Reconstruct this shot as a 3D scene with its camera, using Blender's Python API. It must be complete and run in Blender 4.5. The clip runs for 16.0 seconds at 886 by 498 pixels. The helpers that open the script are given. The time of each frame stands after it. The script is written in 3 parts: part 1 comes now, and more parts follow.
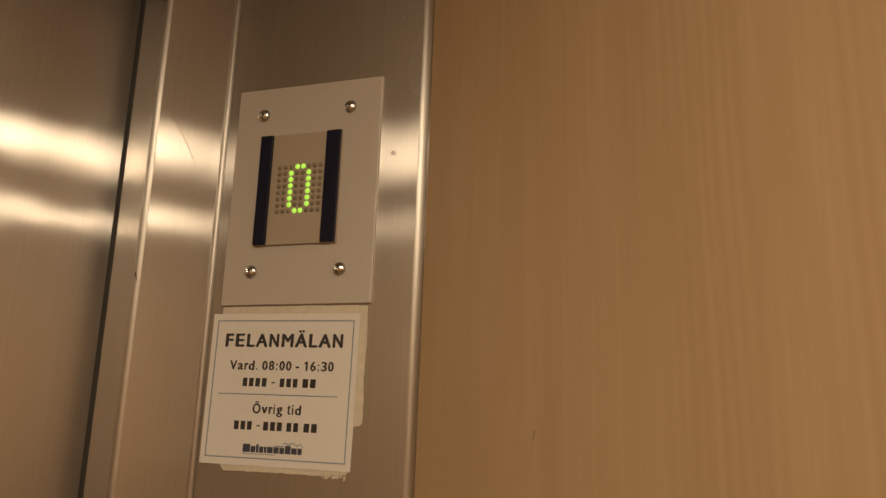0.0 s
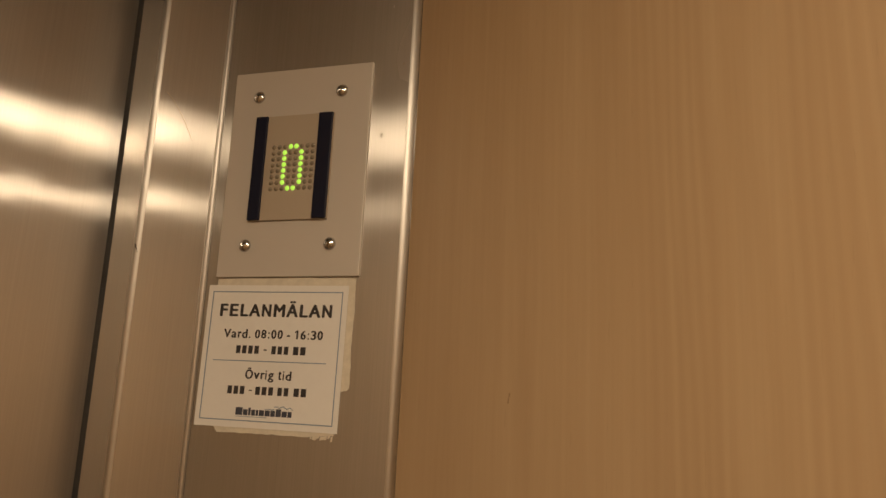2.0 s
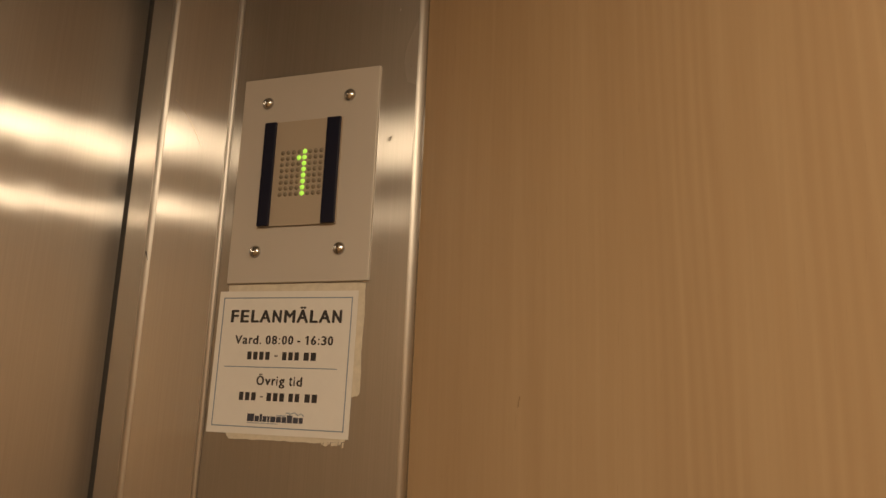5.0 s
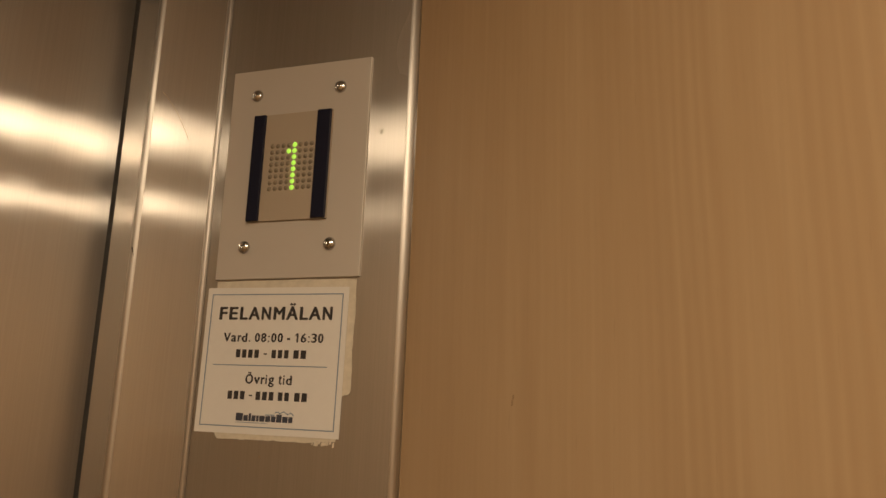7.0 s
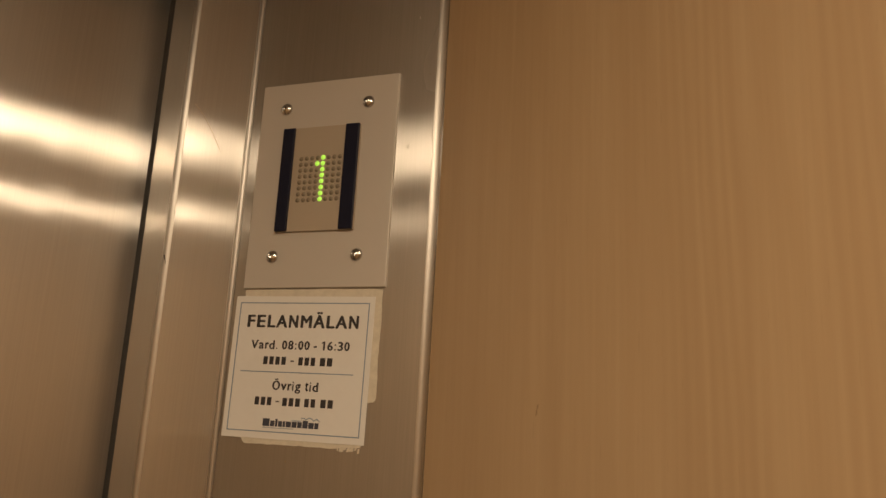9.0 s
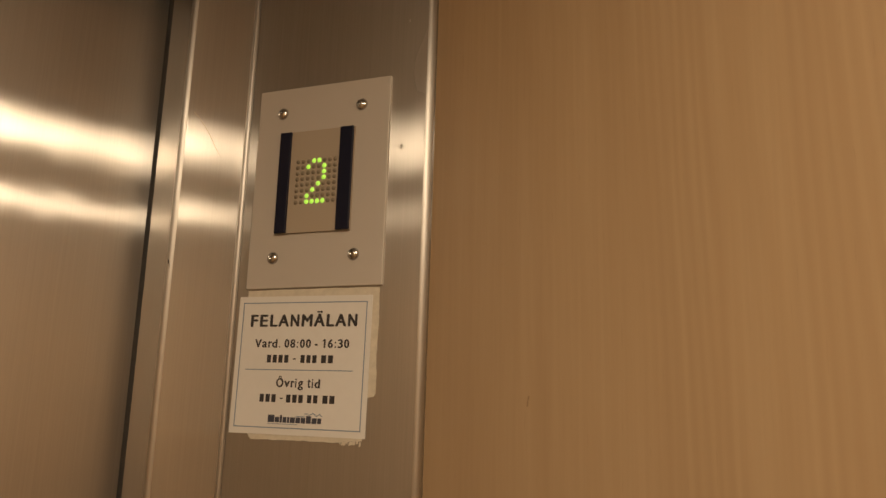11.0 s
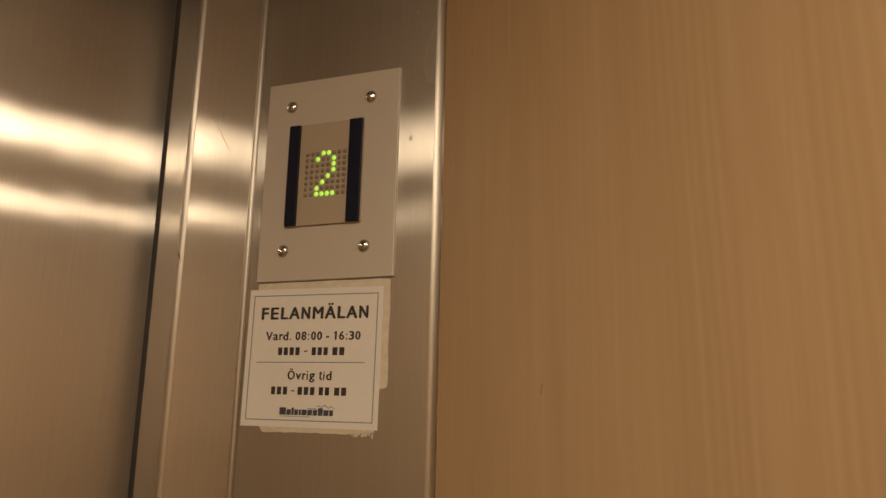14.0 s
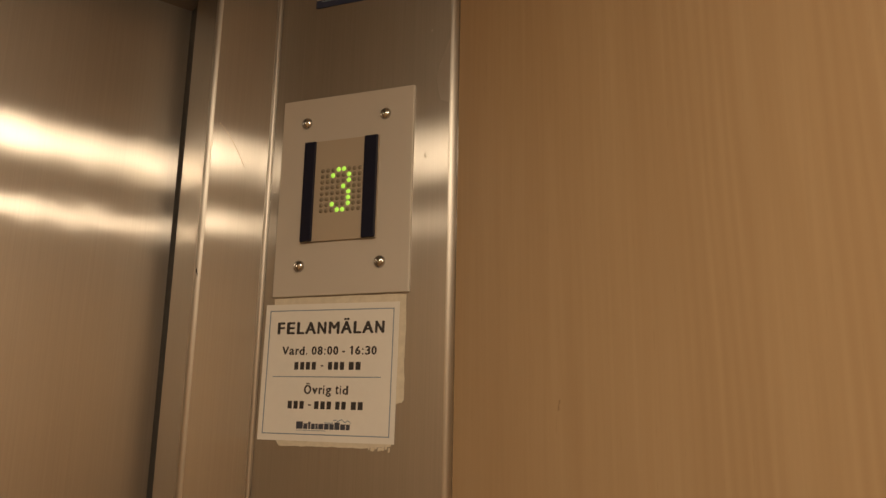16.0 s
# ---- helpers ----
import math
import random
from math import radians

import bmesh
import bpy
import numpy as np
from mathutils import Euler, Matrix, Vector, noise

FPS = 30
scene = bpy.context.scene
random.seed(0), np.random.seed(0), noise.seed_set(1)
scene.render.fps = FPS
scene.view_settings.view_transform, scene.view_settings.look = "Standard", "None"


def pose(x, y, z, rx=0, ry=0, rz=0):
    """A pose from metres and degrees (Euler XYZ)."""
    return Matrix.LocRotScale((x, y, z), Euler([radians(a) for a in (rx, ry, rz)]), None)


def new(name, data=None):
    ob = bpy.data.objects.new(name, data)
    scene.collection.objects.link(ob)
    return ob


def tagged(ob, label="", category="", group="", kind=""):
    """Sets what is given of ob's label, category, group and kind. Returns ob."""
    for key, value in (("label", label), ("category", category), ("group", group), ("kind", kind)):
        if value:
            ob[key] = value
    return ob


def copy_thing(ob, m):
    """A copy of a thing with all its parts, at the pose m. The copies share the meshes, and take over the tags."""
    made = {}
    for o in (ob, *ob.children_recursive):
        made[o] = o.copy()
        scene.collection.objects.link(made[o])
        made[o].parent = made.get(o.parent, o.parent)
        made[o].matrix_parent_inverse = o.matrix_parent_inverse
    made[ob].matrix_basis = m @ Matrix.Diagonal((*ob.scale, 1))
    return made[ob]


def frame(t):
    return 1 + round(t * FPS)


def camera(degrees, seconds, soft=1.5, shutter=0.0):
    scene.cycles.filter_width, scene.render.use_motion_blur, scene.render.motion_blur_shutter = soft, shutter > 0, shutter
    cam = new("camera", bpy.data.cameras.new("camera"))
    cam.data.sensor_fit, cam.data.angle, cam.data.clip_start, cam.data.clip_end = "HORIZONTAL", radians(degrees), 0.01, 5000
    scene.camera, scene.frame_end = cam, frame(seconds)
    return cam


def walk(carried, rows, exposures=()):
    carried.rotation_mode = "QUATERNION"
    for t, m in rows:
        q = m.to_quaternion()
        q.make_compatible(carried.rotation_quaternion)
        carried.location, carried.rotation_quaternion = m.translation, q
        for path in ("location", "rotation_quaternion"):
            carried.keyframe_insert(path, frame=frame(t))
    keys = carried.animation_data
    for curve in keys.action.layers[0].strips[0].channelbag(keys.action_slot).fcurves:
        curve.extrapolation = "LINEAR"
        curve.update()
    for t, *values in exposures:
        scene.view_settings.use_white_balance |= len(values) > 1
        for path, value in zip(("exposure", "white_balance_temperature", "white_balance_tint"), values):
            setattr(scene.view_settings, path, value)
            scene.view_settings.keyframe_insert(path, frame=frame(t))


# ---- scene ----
EXPOSURE = -0.16
cam = camera(56.82, 16.0, soft=1.5)
# seconds, x, y, z, yaw, pitch, roll
ROWS = [
    (0.0, 0.3248, -0.5633, 1.6112, 19.19, 12.76, -2.03),
    (0.5, 0.3286, -0.5734, 1.6028, 18.85, 12.43, -2.55),
    (1.0, 0.3323, -0.5831, 1.5993, 18.79, 11.67, -2.63),
    (1.5, 0.3365, -0.5927, 1.6010, 18.28, 11.57, -2.75),
    (2.0, 0.3372, -0.5975, 1.5943, 17.90, 11.98, -2.75),
    (2.5, 0.3364, -0.6005, 1.5992, 17.83, 12.32, -2.84),
    (3.0, 0.3396, -0.5884, 1.5984, 18.69, 12.24, -3.01),
    (3.5, 0.3415, -0.5855, 1.5981, 19.11, 12.25, -2.60),
    (4.0, 0.3397, -0.5852, 1.5905, 19.62, 12.45, -2.59),
    (4.5, 0.3457, -0.5904, 1.5932, 19.67, 12.39, -2.35),
    (7.0, 0.3454, -0.5723, 1.5945, 19.63, 12.21, -2.17),
    (7.5, 0.3495, -0.5822, 1.5937, 19.68, 12.60, -2.42),
    (8.0, 0.3413, -0.5912, 1.5948, 19.26, 12.64, -2.90),
    (8.5, 0.3367, -0.5940, 1.5922, 19.24, 12.78, -3.19),
    (9.0, 0.3361, -0.5936, 1.5927, 19.78, 12.83, -3.01),
    (11.5, 0.3622, -0.6088, 1.5962, 21.31, 11.94, -1.54),
    (12.0, 0.3594, -0.6102, 1.5880, 21.39, 12.50, -1.41),
    (12.5, 0.3572, -0.6029, 1.5834, 21.68, 12.39, -0.90),
    (13.0, 0.3595, -0.5997, 1.5865, 22.00, 12.05, -0.79),
    (13.5, 0.3591, -0.6080, 1.5930, 21.51, 11.71, -1.15),
    (14.0, 0.3528, -0.6049, 1.5854, 21.51, 12.28, -1.31),
    (14.5, 0.3506, -0.6043, 1.5916, 22.01, 12.51, -1.26),
    (15.0, 0.3471, -0.6169, 1.5950, 21.96, 12.90, -1.02),
    (15.5, 0.3493, -0.6163, 1.5935, 22.22, 12.69, -1.02),
    (16.0, 0.3421, -0.6205, 1.5939, 21.30, 12.48, -1.15),
]
walk(cam, [(t, pose(x, y, z, 90 + pitch, roll, yaw)) for t, x, y, z, yaw, pitch, roll in ROWS], exposures=[(0.0, EXPOSURE), (12.5, EXPOSURE), (15.0, EXPOSURE - 0.06), (16.0, EXPOSURE - 0.06)])

# ---- the lift car: its floor plan is turned against the splayed corner panel, which lies along x ----
# car space: x along the door towards the veneered side wall, y out through the door, origin at the corner panel's door-side edge
CAR = pose(-0.080, 0, 0, 0, 0, 60)
CEILING = 2.17
SIDE = 0.1028          # inner face of the veneered wall beside the corner panel
FAR_SIDE = SIDE - 1.10
BACK = -2.10
FRONT_EDGE = -0.33    # the hung ceiling stops here; a dark slot is left above the door
VOID = 0.10           # depth of that slot

# ---- light: two warm panels across the ceiling of the closed car ----
world = bpy.data.worlds.new("world")
scene.world = world
world.use_nodes = True
world.node_tree.nodes["Background"].inputs["Color"].default_value = (0.02, 0.016, 0.012, 1)
world.node_tree.nodes["Background"].inputs["Strength"].default_value = 0.2
LAMP_LONG, LAMP_DEEP = 0.40, 0.20
LAMP_WATTS = 9.9
LAMP_COLOUR = (1.0, 0.775, 0.52)
LAMPS = [(-0.50, -0.87), (-0.50, -1.52)]
for lx, ly in LAMPS:
    data = bpy.data.lights.new("panel_light", "AREA")
    data.shape, data.size, data.size_y = "RECTANGLE", LAMP_LONG, LAMP_DEEP
    data.energy, data.color = LAMP_WATTS, LAMP_COLOUR
    lamp = new("panel_light", data)
    lamp.matrix_world = CAR @ pose(lx, ly, CEILING - 0.022)


# ---- materials ----
def material(name):
    m = bpy.data.materials.new(name)
    m.use_nodes = True
    nt = m.node_tree
    return m, nt, nt.nodes["Principled BSDF"]


def link(nt, a, b):
    nt.links.new(a, b)


def coords(nt, scale, kind="Object"):
    tc = nt.nodes.new("ShaderNodeTexCoord")
    mp = nt.nodes.new("ShaderNodeMapping")
    mp.inputs["Scale"].default_value = scale
    if kind == "World":
        geo = nt.nodes.new("ShaderNodeNewGeometry")
        link(nt, geo.outputs["Position"], mp.inputs["Vector"])
    else:
        link(nt, tc.outputs[kind], mp.inputs["Vector"])
    return mp.outputs["Vector"]


def noise_tex(nt, vec, scale, detail=3.0, rough=0.55, distort=0.0):
    n = nt.nodes.new("ShaderNodeTexNoise")
    n.inputs["Scale"].default_value = scale
    n.inputs["Detail"].default_value = detail
    n.inputs["Roughness"].default_value = rough
    n.inputs["Distortion"].default_value = distort
    link(nt, vec, n.inputs["Vector"])
    return n.outputs["Fac"]


def ramp(nt, fac, stops):
    r = nt.nodes.new("ShaderNodeValToRGB")
    els = r.color_ramp.elements
    while len(els) < len(stops):
        els.new(0.5)
    for e, (pos, col) in zip(els, stops):
        e.position, e.color = pos, (*col, 1) if len(col) == 3 else col
    link(nt, fac, r.inputs["Fac"])
    return r.outputs["Color"]


def span(nt, fac, lo, hi, a=0.3, b=0.7):
    r = nt.nodes.new("ShaderNodeMapRange")
    r.inputs["From Min"].default_value, r.inputs["From Max"].default_value = a, b
    r.inputs["To Min"].default_value, r.inputs["To Max"].default_value = lo, hi
    link(nt, fac, r.inputs["Value"])
    return r.outputs["Result"]


def mix(nt, fac, a, b, blend="MIX"):
    m = nt.nodes.new("ShaderNodeMix")
    m.data_type, m.blend_type = "RGBA", blend
    if isinstance(fac, float):
        m.inputs[0].default_value = fac
    else:
        link(nt, fac, m.inputs[0])
    for sock, v in ((m.inputs[6], a), (m.inputs[7], b)):
        if isinstance(v, tuple):
            sock.default_value = (*v, 1)
        else:
            link(nt, v, sock)
    return m.outputs[2]


def bump(nt, height, strength, distance, bsdf, under=None):
    b = nt.nodes.new("ShaderNodeBump")
    b.inputs["Strength"].default_value, b.inputs["Distance"].default_value = strength, distance
    link(nt, height, b.inputs["Height"])
    if under is not None:
        link(nt, under, b.inputs["Normal"])
    link(nt, b.outputs["Normal"], bsdf.inputs["Normal"])
    return b.outputs["Normal"]


def brushed_steel(name, base=(0.575, 0.55, 0.518), across=0.190, aniso=0.87, haze=0.36, warp=0.00018, smears=0.031):
    """Stainless steel brushed upright: glints spread level and stay narrow in height."""
    m, nt, p = material(name)
    streak = noise_tex(nt, coords(nt, (900, 900, 6), "World"), 1.0, 4.0, 0.7)
    cloud = noise_tex(nt, coords(nt, (1, 1, 1), "World"), 14.0, 1.0, 0.5)
    blotch = noise_tex(nt, coords(nt, (55, 55, 13), "World"), 1.0, 2.0, 0.5)
    tone = mix(nt, span(nt, streak, 0.0, 1.0), tuple(c * 0.93 for c in base), tuple(min(1, c * 1.05) for c in base))
    tone = mix(nt, span(nt, cloud, 0.0, 0.22, 0.3, 0.85), tone, tuple(c * 0.84 for c in base))
    link(nt, tone, p.inputs["Base Color"])
    p.inputs["Metallic"].default_value = 1.0
    p.inputs["Roughness"].default_value = 0.5
    brush = nt.nodes.new("ShaderNodeBsdfAnisotropic")
    brush.distribution = "GGX"
    lane = noise_tex(nt, coords(nt, (210, 210, 2.5), "World"), 1.0, 3.0, 0.6)
    tone = mix(nt, span(nt, lane, 0.0, 0.22, 0.35, 0.7), tone, tuple(c * 0.86 for c in base))
    link(nt, tone, brush.inputs["Color"])
    add = nt.nodes.new("ShaderNodeMath")
    add.operation = "ADD"
    link(nt, span(nt, blotch, -0.75 * smears, 1.25 * smears, 0.15, 0.85), add.inputs[0])
    link(nt, span(nt, cloud, across - 0.015, across + 0.02, 0.15, 0.85), add.inputs[1])
    link(nt, add.outputs[0], brush.inputs["Roughness"])
    brush.inputs["Anisotropy"].default_value = aniso
    way = nt.nodes.new("ShaderNodeCombineXYZ")
    way.inputs[2].default_value = 1.0
    link(nt, way.outputs[0], brush.inputs["Tangent"])
    # sheet metal is never quite flat: the glints waver
    wave = noise_tex(nt, coords(nt, (1, 1, 0.6), "World"), 20.0, 2.0, 0.5)
    bump(nt, wave, 1.0, warp, brush)
    both = nt.nodes.new("ShaderNodeMixShader")
    both.inputs[0].default_value = haze
    link(nt, brush.outputs[0], both.inputs[1])
    link(nt, p.outputs[0], both.inputs[2])
    link(nt, both.outputs[0], nt.nodes["Material Output"].inputs["Surface"])
    return m


def plain(name, colour, rough=0.5, metal=0.0, vary=0.1, scale=40.0, relief=0.0, coat=0.0, spec=0.5):
    m, nt, p = material(name)
    f = noise_tex(nt, coords(nt, (1, 1, 1)), scale, 5.0, 0.6)
    f2 = noise_tex(nt, coords(nt, (1, 1, 1)), scale * 0.13, 3.0, 0.5)
    lo, hi = tuple(c * (1 - vary) for c in colour), tuple(min(1, c * (1 + vary)) for c in colour)
    tone = mix(nt, span(nt, f, 0, 1), lo, hi)
    tone = mix(nt, span(nt, f2, 0, 0.5), tone, lo)
    link(nt, tone, p.inputs["Base Color"])
    link(nt, span(nt, f, max(0.03, rough - 0.06), min(1, rough + 0.06)), p.inputs["Roughness"])
    p.inputs["Metallic"].default_value = metal
    p.inputs["Coat Weight"].default_value = coat
    p.inputs["Specular IOR Level"].default_value = spec
    if relief:
        bump(nt, f, 0.3, relief, p)
    return m


def beech(name):
    """Upright beech veneer: slow flames, straight fibres and short dark flecks."""
    m, nt, p = material(name)
    vec = coords(nt, (1, 1, 1))
    sep = nt.nodes.new("ShaderNodeSeparateXYZ")
    link(nt, vec, sep.inputs[0])
    warp = noise_tex(nt, coords(nt, (2.2, 2.2, 1.1), "World"), 1.0, 2.0, 0.5)

    def calc(op, a, b, c=None):
        n = nt.nodes.new("ShaderNodeMath")
        n.operation = op
        for k, v in enumerate((a, b, c)):
            if v is None:
                continue
            if isinstance(v, float):
                n.inputs[k].default_value = v
            else:
                link(nt, v, n.inputs[k])
        return n.outputs[0]

    # the growth rings run upright along the wall and lean a little with height
    along = calc("SUBTRACT", sep.outputs["X"], sep.outputs["Y"])
    leaning = calc("MULTIPLY_ADD", sep.outputs["Z"], 0.022, along)
    across = calc("MULTIPLY_ADD", warp, 0.035, leaning)
    com = nt.nodes.new("ShaderNodeCombineXYZ")
    link(nt, across, com.inputs[0])
    link(nt, calc("MULTIPLY", sep.outputs["Z"], 0.05), com.inputs[1])
    rings = nt.nodes.new("ShaderNodeTexWave")
    rings.wave_type, rings.bands_direction, rings.wave_profile = "BANDS", "X", "SIN"
    rings.inputs["Scale"].default_value = 38.0
    rings.inputs["Distortion"].default_value = 9.0
    rings.inputs["Detail"].default_value = 2.0
    rings.inputs["Detail Scale"].default_value = 0.8
    link(nt, com.outputs[0], rings.inputs["Vector"])
    flame = noise_tex(nt, com.outputs[0], 60.0, 3.0, 0.6)
    broad = noise_tex(nt, com.outputs[0], 5.0, 2.0, 0.5)
    fibre = noise_tex(nt, coords(nt, (330, 330, 5), "World"), 1.0, 4.0, 0.65)
    fleck = noise_tex(nt, coords(nt, (600, 600, 45), "World"), 1.0, 2.0, 0.5)
    tone = ramp(nt, flame, [(0.30, (0.375, 0.262, 0.150)), (0.50, (0.40, 0.285, 0.166)), (0.70, (0.425, 0.308, 0.183))])
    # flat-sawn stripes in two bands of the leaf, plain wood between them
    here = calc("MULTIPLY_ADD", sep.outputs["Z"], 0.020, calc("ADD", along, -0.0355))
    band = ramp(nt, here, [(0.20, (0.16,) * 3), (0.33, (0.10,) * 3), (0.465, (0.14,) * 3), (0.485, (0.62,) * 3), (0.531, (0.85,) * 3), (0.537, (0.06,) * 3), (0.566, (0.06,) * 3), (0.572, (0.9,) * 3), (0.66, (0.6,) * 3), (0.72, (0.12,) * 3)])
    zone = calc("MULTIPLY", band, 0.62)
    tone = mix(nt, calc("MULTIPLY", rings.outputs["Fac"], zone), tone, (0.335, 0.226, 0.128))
    tone = mix(nt, span(nt, broad, 0.0, 0.45, 0.35, 0.65), tone, (0.345, 0.232, 0.130))
    tone = mix(nt, span(nt, fibre, 0.0, 0.23, 0.35, 0.75), tone, (0.31, 0.212, 0.124))
    tone = mix(nt, span(nt, fleck, 0.0, 0.22, 0.66, 0.78), tone, (0.25, 0.160, 0.088))
    link(nt, tone, p.inputs["Base Color"])
    link(nt, span(nt, fibre, 0.36, 0.46), p.inputs["Roughness"])
    p.inputs["Specular IOR Level"].default_value = 0.5
    bump(nt, fibre, 0.08, 0.0006, p)
    return m


STEEL = brushed_steel("brushed_steel")
# corner panel: STEEL coloured darker and hazier to dim its glints, with more smears
STEEL_DIMMED = brushed_steel("brushed_steel_dimmed", (0.50, 0.478, 0.45), 0.225, 0.85, 0.56, smears=0.042)
HAZY_STEEL = brushed_steel("hazy_steel", (0.53, 0.507, 0.477), 0.26, 0.78, 0.66)
STEEL_DOOR = brushed_steel("brushed_steel_door", warp=0.00027)
FOLD = brushed_steel("worn_fold", (0.52, 0.497, 0.467), 0.40, 0.55, 0.36)
FACE = plain("satin_faceplate", (0.52, 0.49, 0.45), 0.55, 0.35, 0.02, 400.0)
SCREW = plain("polished_screw", (0.52, 0.52, 0.52), 0.18, 1.0, 0.04, 300.0)
HEADER = plain("header_brown", (0.085, 0.062, 0.045), 0.45, 0.0, 0.12, 60.0)
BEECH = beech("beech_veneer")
INSERT = plain("insert_panel", (0.40, 0.345, 0.275), 0.5, 0.2, 0.015, 500.0)
STRIP = plain("black_plastic", (0.008, 0.009, 0.023), 0.5, 0.0, 0.15, 200.0, spec=0.2)
PAPER = plain("white_sheet", (0.64, 0.635, 0.62), 0.42, 0.0, 0.02, 120.0)
OLD_PAPER = plain("aged_sticker", (0.56, 0.52, 0.435), 0.6, 0.0, 0.12, 160.0, 0.0003)
INK = plain("black_ink", (0.030, 0.028, 0.032), 0.5, 0.0, 0.1, 400.0)
BLUE_INK = plain("blue_ink", (0.19, 0.26, 0.35), 0.5, 0.0, 0.1, 300.0)
NAVY_INK = plain("navy_ink", (0.045, 0.05, 0.075), 0.5, 0.0, 0.1, 300.0)
NAVY = plain("navy_print", (0.022, 0.035, 0.085), 0.4, 0.0, 0.1, 200.0)
# black of the nick and of the painted shade in the door gap
BLACK = plain("gap_shade_and_nick", (0.012, 0.011, 0.011), 0.7, 0.0, 0.2, 200.0)
CEIL = plain("ceiling_paint", (0.76, 0.735, 0.69), 0.8, 0.0, 0.04, 8.0, 0.0006)
SHAFT = plain("shaft_concrete", (0.10, 0.09, 0.08), 0.8, 0.0, 0.15, 8.0)
FLOOR = plain("floor_vinyl", (0.35, 0.265, 0.20), 0.5, 0.0, 0.15, 12.0)
SCRATCH = plain("scratch_line", (0.33, 0.28, 0.22), 0.5, 0.8, 0.2, 300.0)
MARK = plain("wood_mark", (0.285, 0.192, 0.106), 0.5, 0.0, 0.1, 300.0)
WHITE_TRIM = plain("lamp_frame", (0.75, 0.74, 0.72), 0.5, 0.0, 0.03, 60.0)


def glow(name, colour, strength):
    m, nt, p = material(name)
    p.inputs["Base Color"].default_value = (*[c * 0.3 for c in colour], 1)
    p.inputs["Roughness"].default_value = 0.3
    p.inputs["Emission Color"].default_value = (*colour, 1)
    p.inputs["Emission Strength"].default_value = strength
    return m


LED_ON = glow("led_lit", (0.50, 0.93, 0.09), 0.98)
LED_OFF = plain("led_dark", (0.20, 0.165, 0.118), 0.45, 0.0, 0.15, 800.0)
DIFFUSER = glow("lamp_diffuser", LAMP_COLOUR, 6.0)


# ---- mesh helpers ----
def part(name, bm, mat, parent=None, label=""):
    me = bpy.data.meshes.new(name)
    bm.normal_update()
    bm.to_mesh(me)
    bm.free()
    for x in mat if isinstance(mat, (list, tuple)) else [mat]:
        me.materials.append(x)
    ob = new(name, me)
    ob.parent = parent
    if label:
        tagged(ob, label)
    return ob


def box(x0, x1, y0, y1, z0, z1, bevel=0.0, segments=2, bm=None):
    own = bmesh.new()
    vs = [own.verts.new((x, y, z)) for x in (x0, x1) for y in (y0, y1) for z in (z0, z1)]
    for f in ((0, 1, 3, 2), (4, 6, 7, 5), (0, 4, 5, 1), (2, 3, 7, 6), (0, 2, 6, 4), (1, 5, 7, 3)):
        own.faces.new([vs[i] for i in f])
    if bevel:
        bmesh.ops.bevel(own, geom=own.edges[:], offset=bevel, segments=segments, profile=0.5, affect="EDGES")
    return own


def fillet(corners, steps=7):
    """A level outline from (x, y, radius) corners, each rounded."""
    out, bent = [], set()
    n = len(corners)
    for i, (x, y, r) in enumerate(corners):
        c = Vector((x, y))
        if r <= 0:
            out.append(c)
            continue
        a = (Vector(corners[i - 1][:2]) - c).normalized()
        b = (Vector(corners[(i + 1) % n][:2]) - c).normalized()
        half = a.angle(b) / 2
        d = r / math.tan(half)
        mid = c + (a + b).normalized() * (r / math.sin(half))
        s, e = c + a * d - mid, c + b * d - mid
        turn = s.angle_signed(e)
        for k in range(steps + 1):
            if k < steps:
                bent.add(len(out))
            ang = -turn * k / steps
            out.append(mid + Vector((s.x * math.cos(ang) - s.y * math.sin(ang), s.x * math.sin(ang) + s.y * math.cos(ang))))
    return out, bent


def prism(corners, z0, z1, steps=8, folds=True):
    """An upright sheet-metal profile."""
    bm = bmesh.new()
    loop, bent = fillet(corners, steps)
    lo = [bm.verts.new((v.x, v.y, z0)) for v in loop]
    hi = [bm.verts.new((v.x, v.y, z1)) for v in loop]
    n = len(loop)
    for i in range(n):
        f = bm.faces.new((lo[i], lo[(i + 1) % n], hi[(i + 1) % n], hi[i]))
        f.smooth = True
        f.material_index = 1 if (i in bent and folds) else 0
    bm.faces.new(list(reversed(lo)))
    bm.faces.new(hi)
    bmesh.ops.recalc_face_normals(bm, faces=bm.faces[:])
    for e in bm.edges:
        if len(e.link_faces) == 2 and e.calc_face_angle(0) > 0.6:
            e.smooth = False
    return bm


def slab(outline, y0, y1):
    """A flat piece on a wall: an outline of (x, z) from y0 (front) to y1 (back)."""
    bm = bmesh.new()
    a = [bm.verts.new((x, y0, z)) for x, z in outline]
    b = [bm.verts.new((x, y1, z)) for x, z in outline]
    n = len(a)
    bm.faces.new(a)
    bm.faces.new(list(reversed(b)))
    for i in range(n):
        bm.faces.new((a[i], b[i], b[(i + 1) % n], a[(i + 1) % n]))
    bmesh.ops.recalc_face_normals(bm, faces=bm.faces[:])
    return bm


def joined(*pieces):
    out = bmesh.new()
    for bm in pieces:
        me = bpy.data.meshes.new("piece")
        bm.to_mesh(me)
        bm.free()
        out.from_mesh(me)
        bpy.data.meshes.remove(me)
    return out


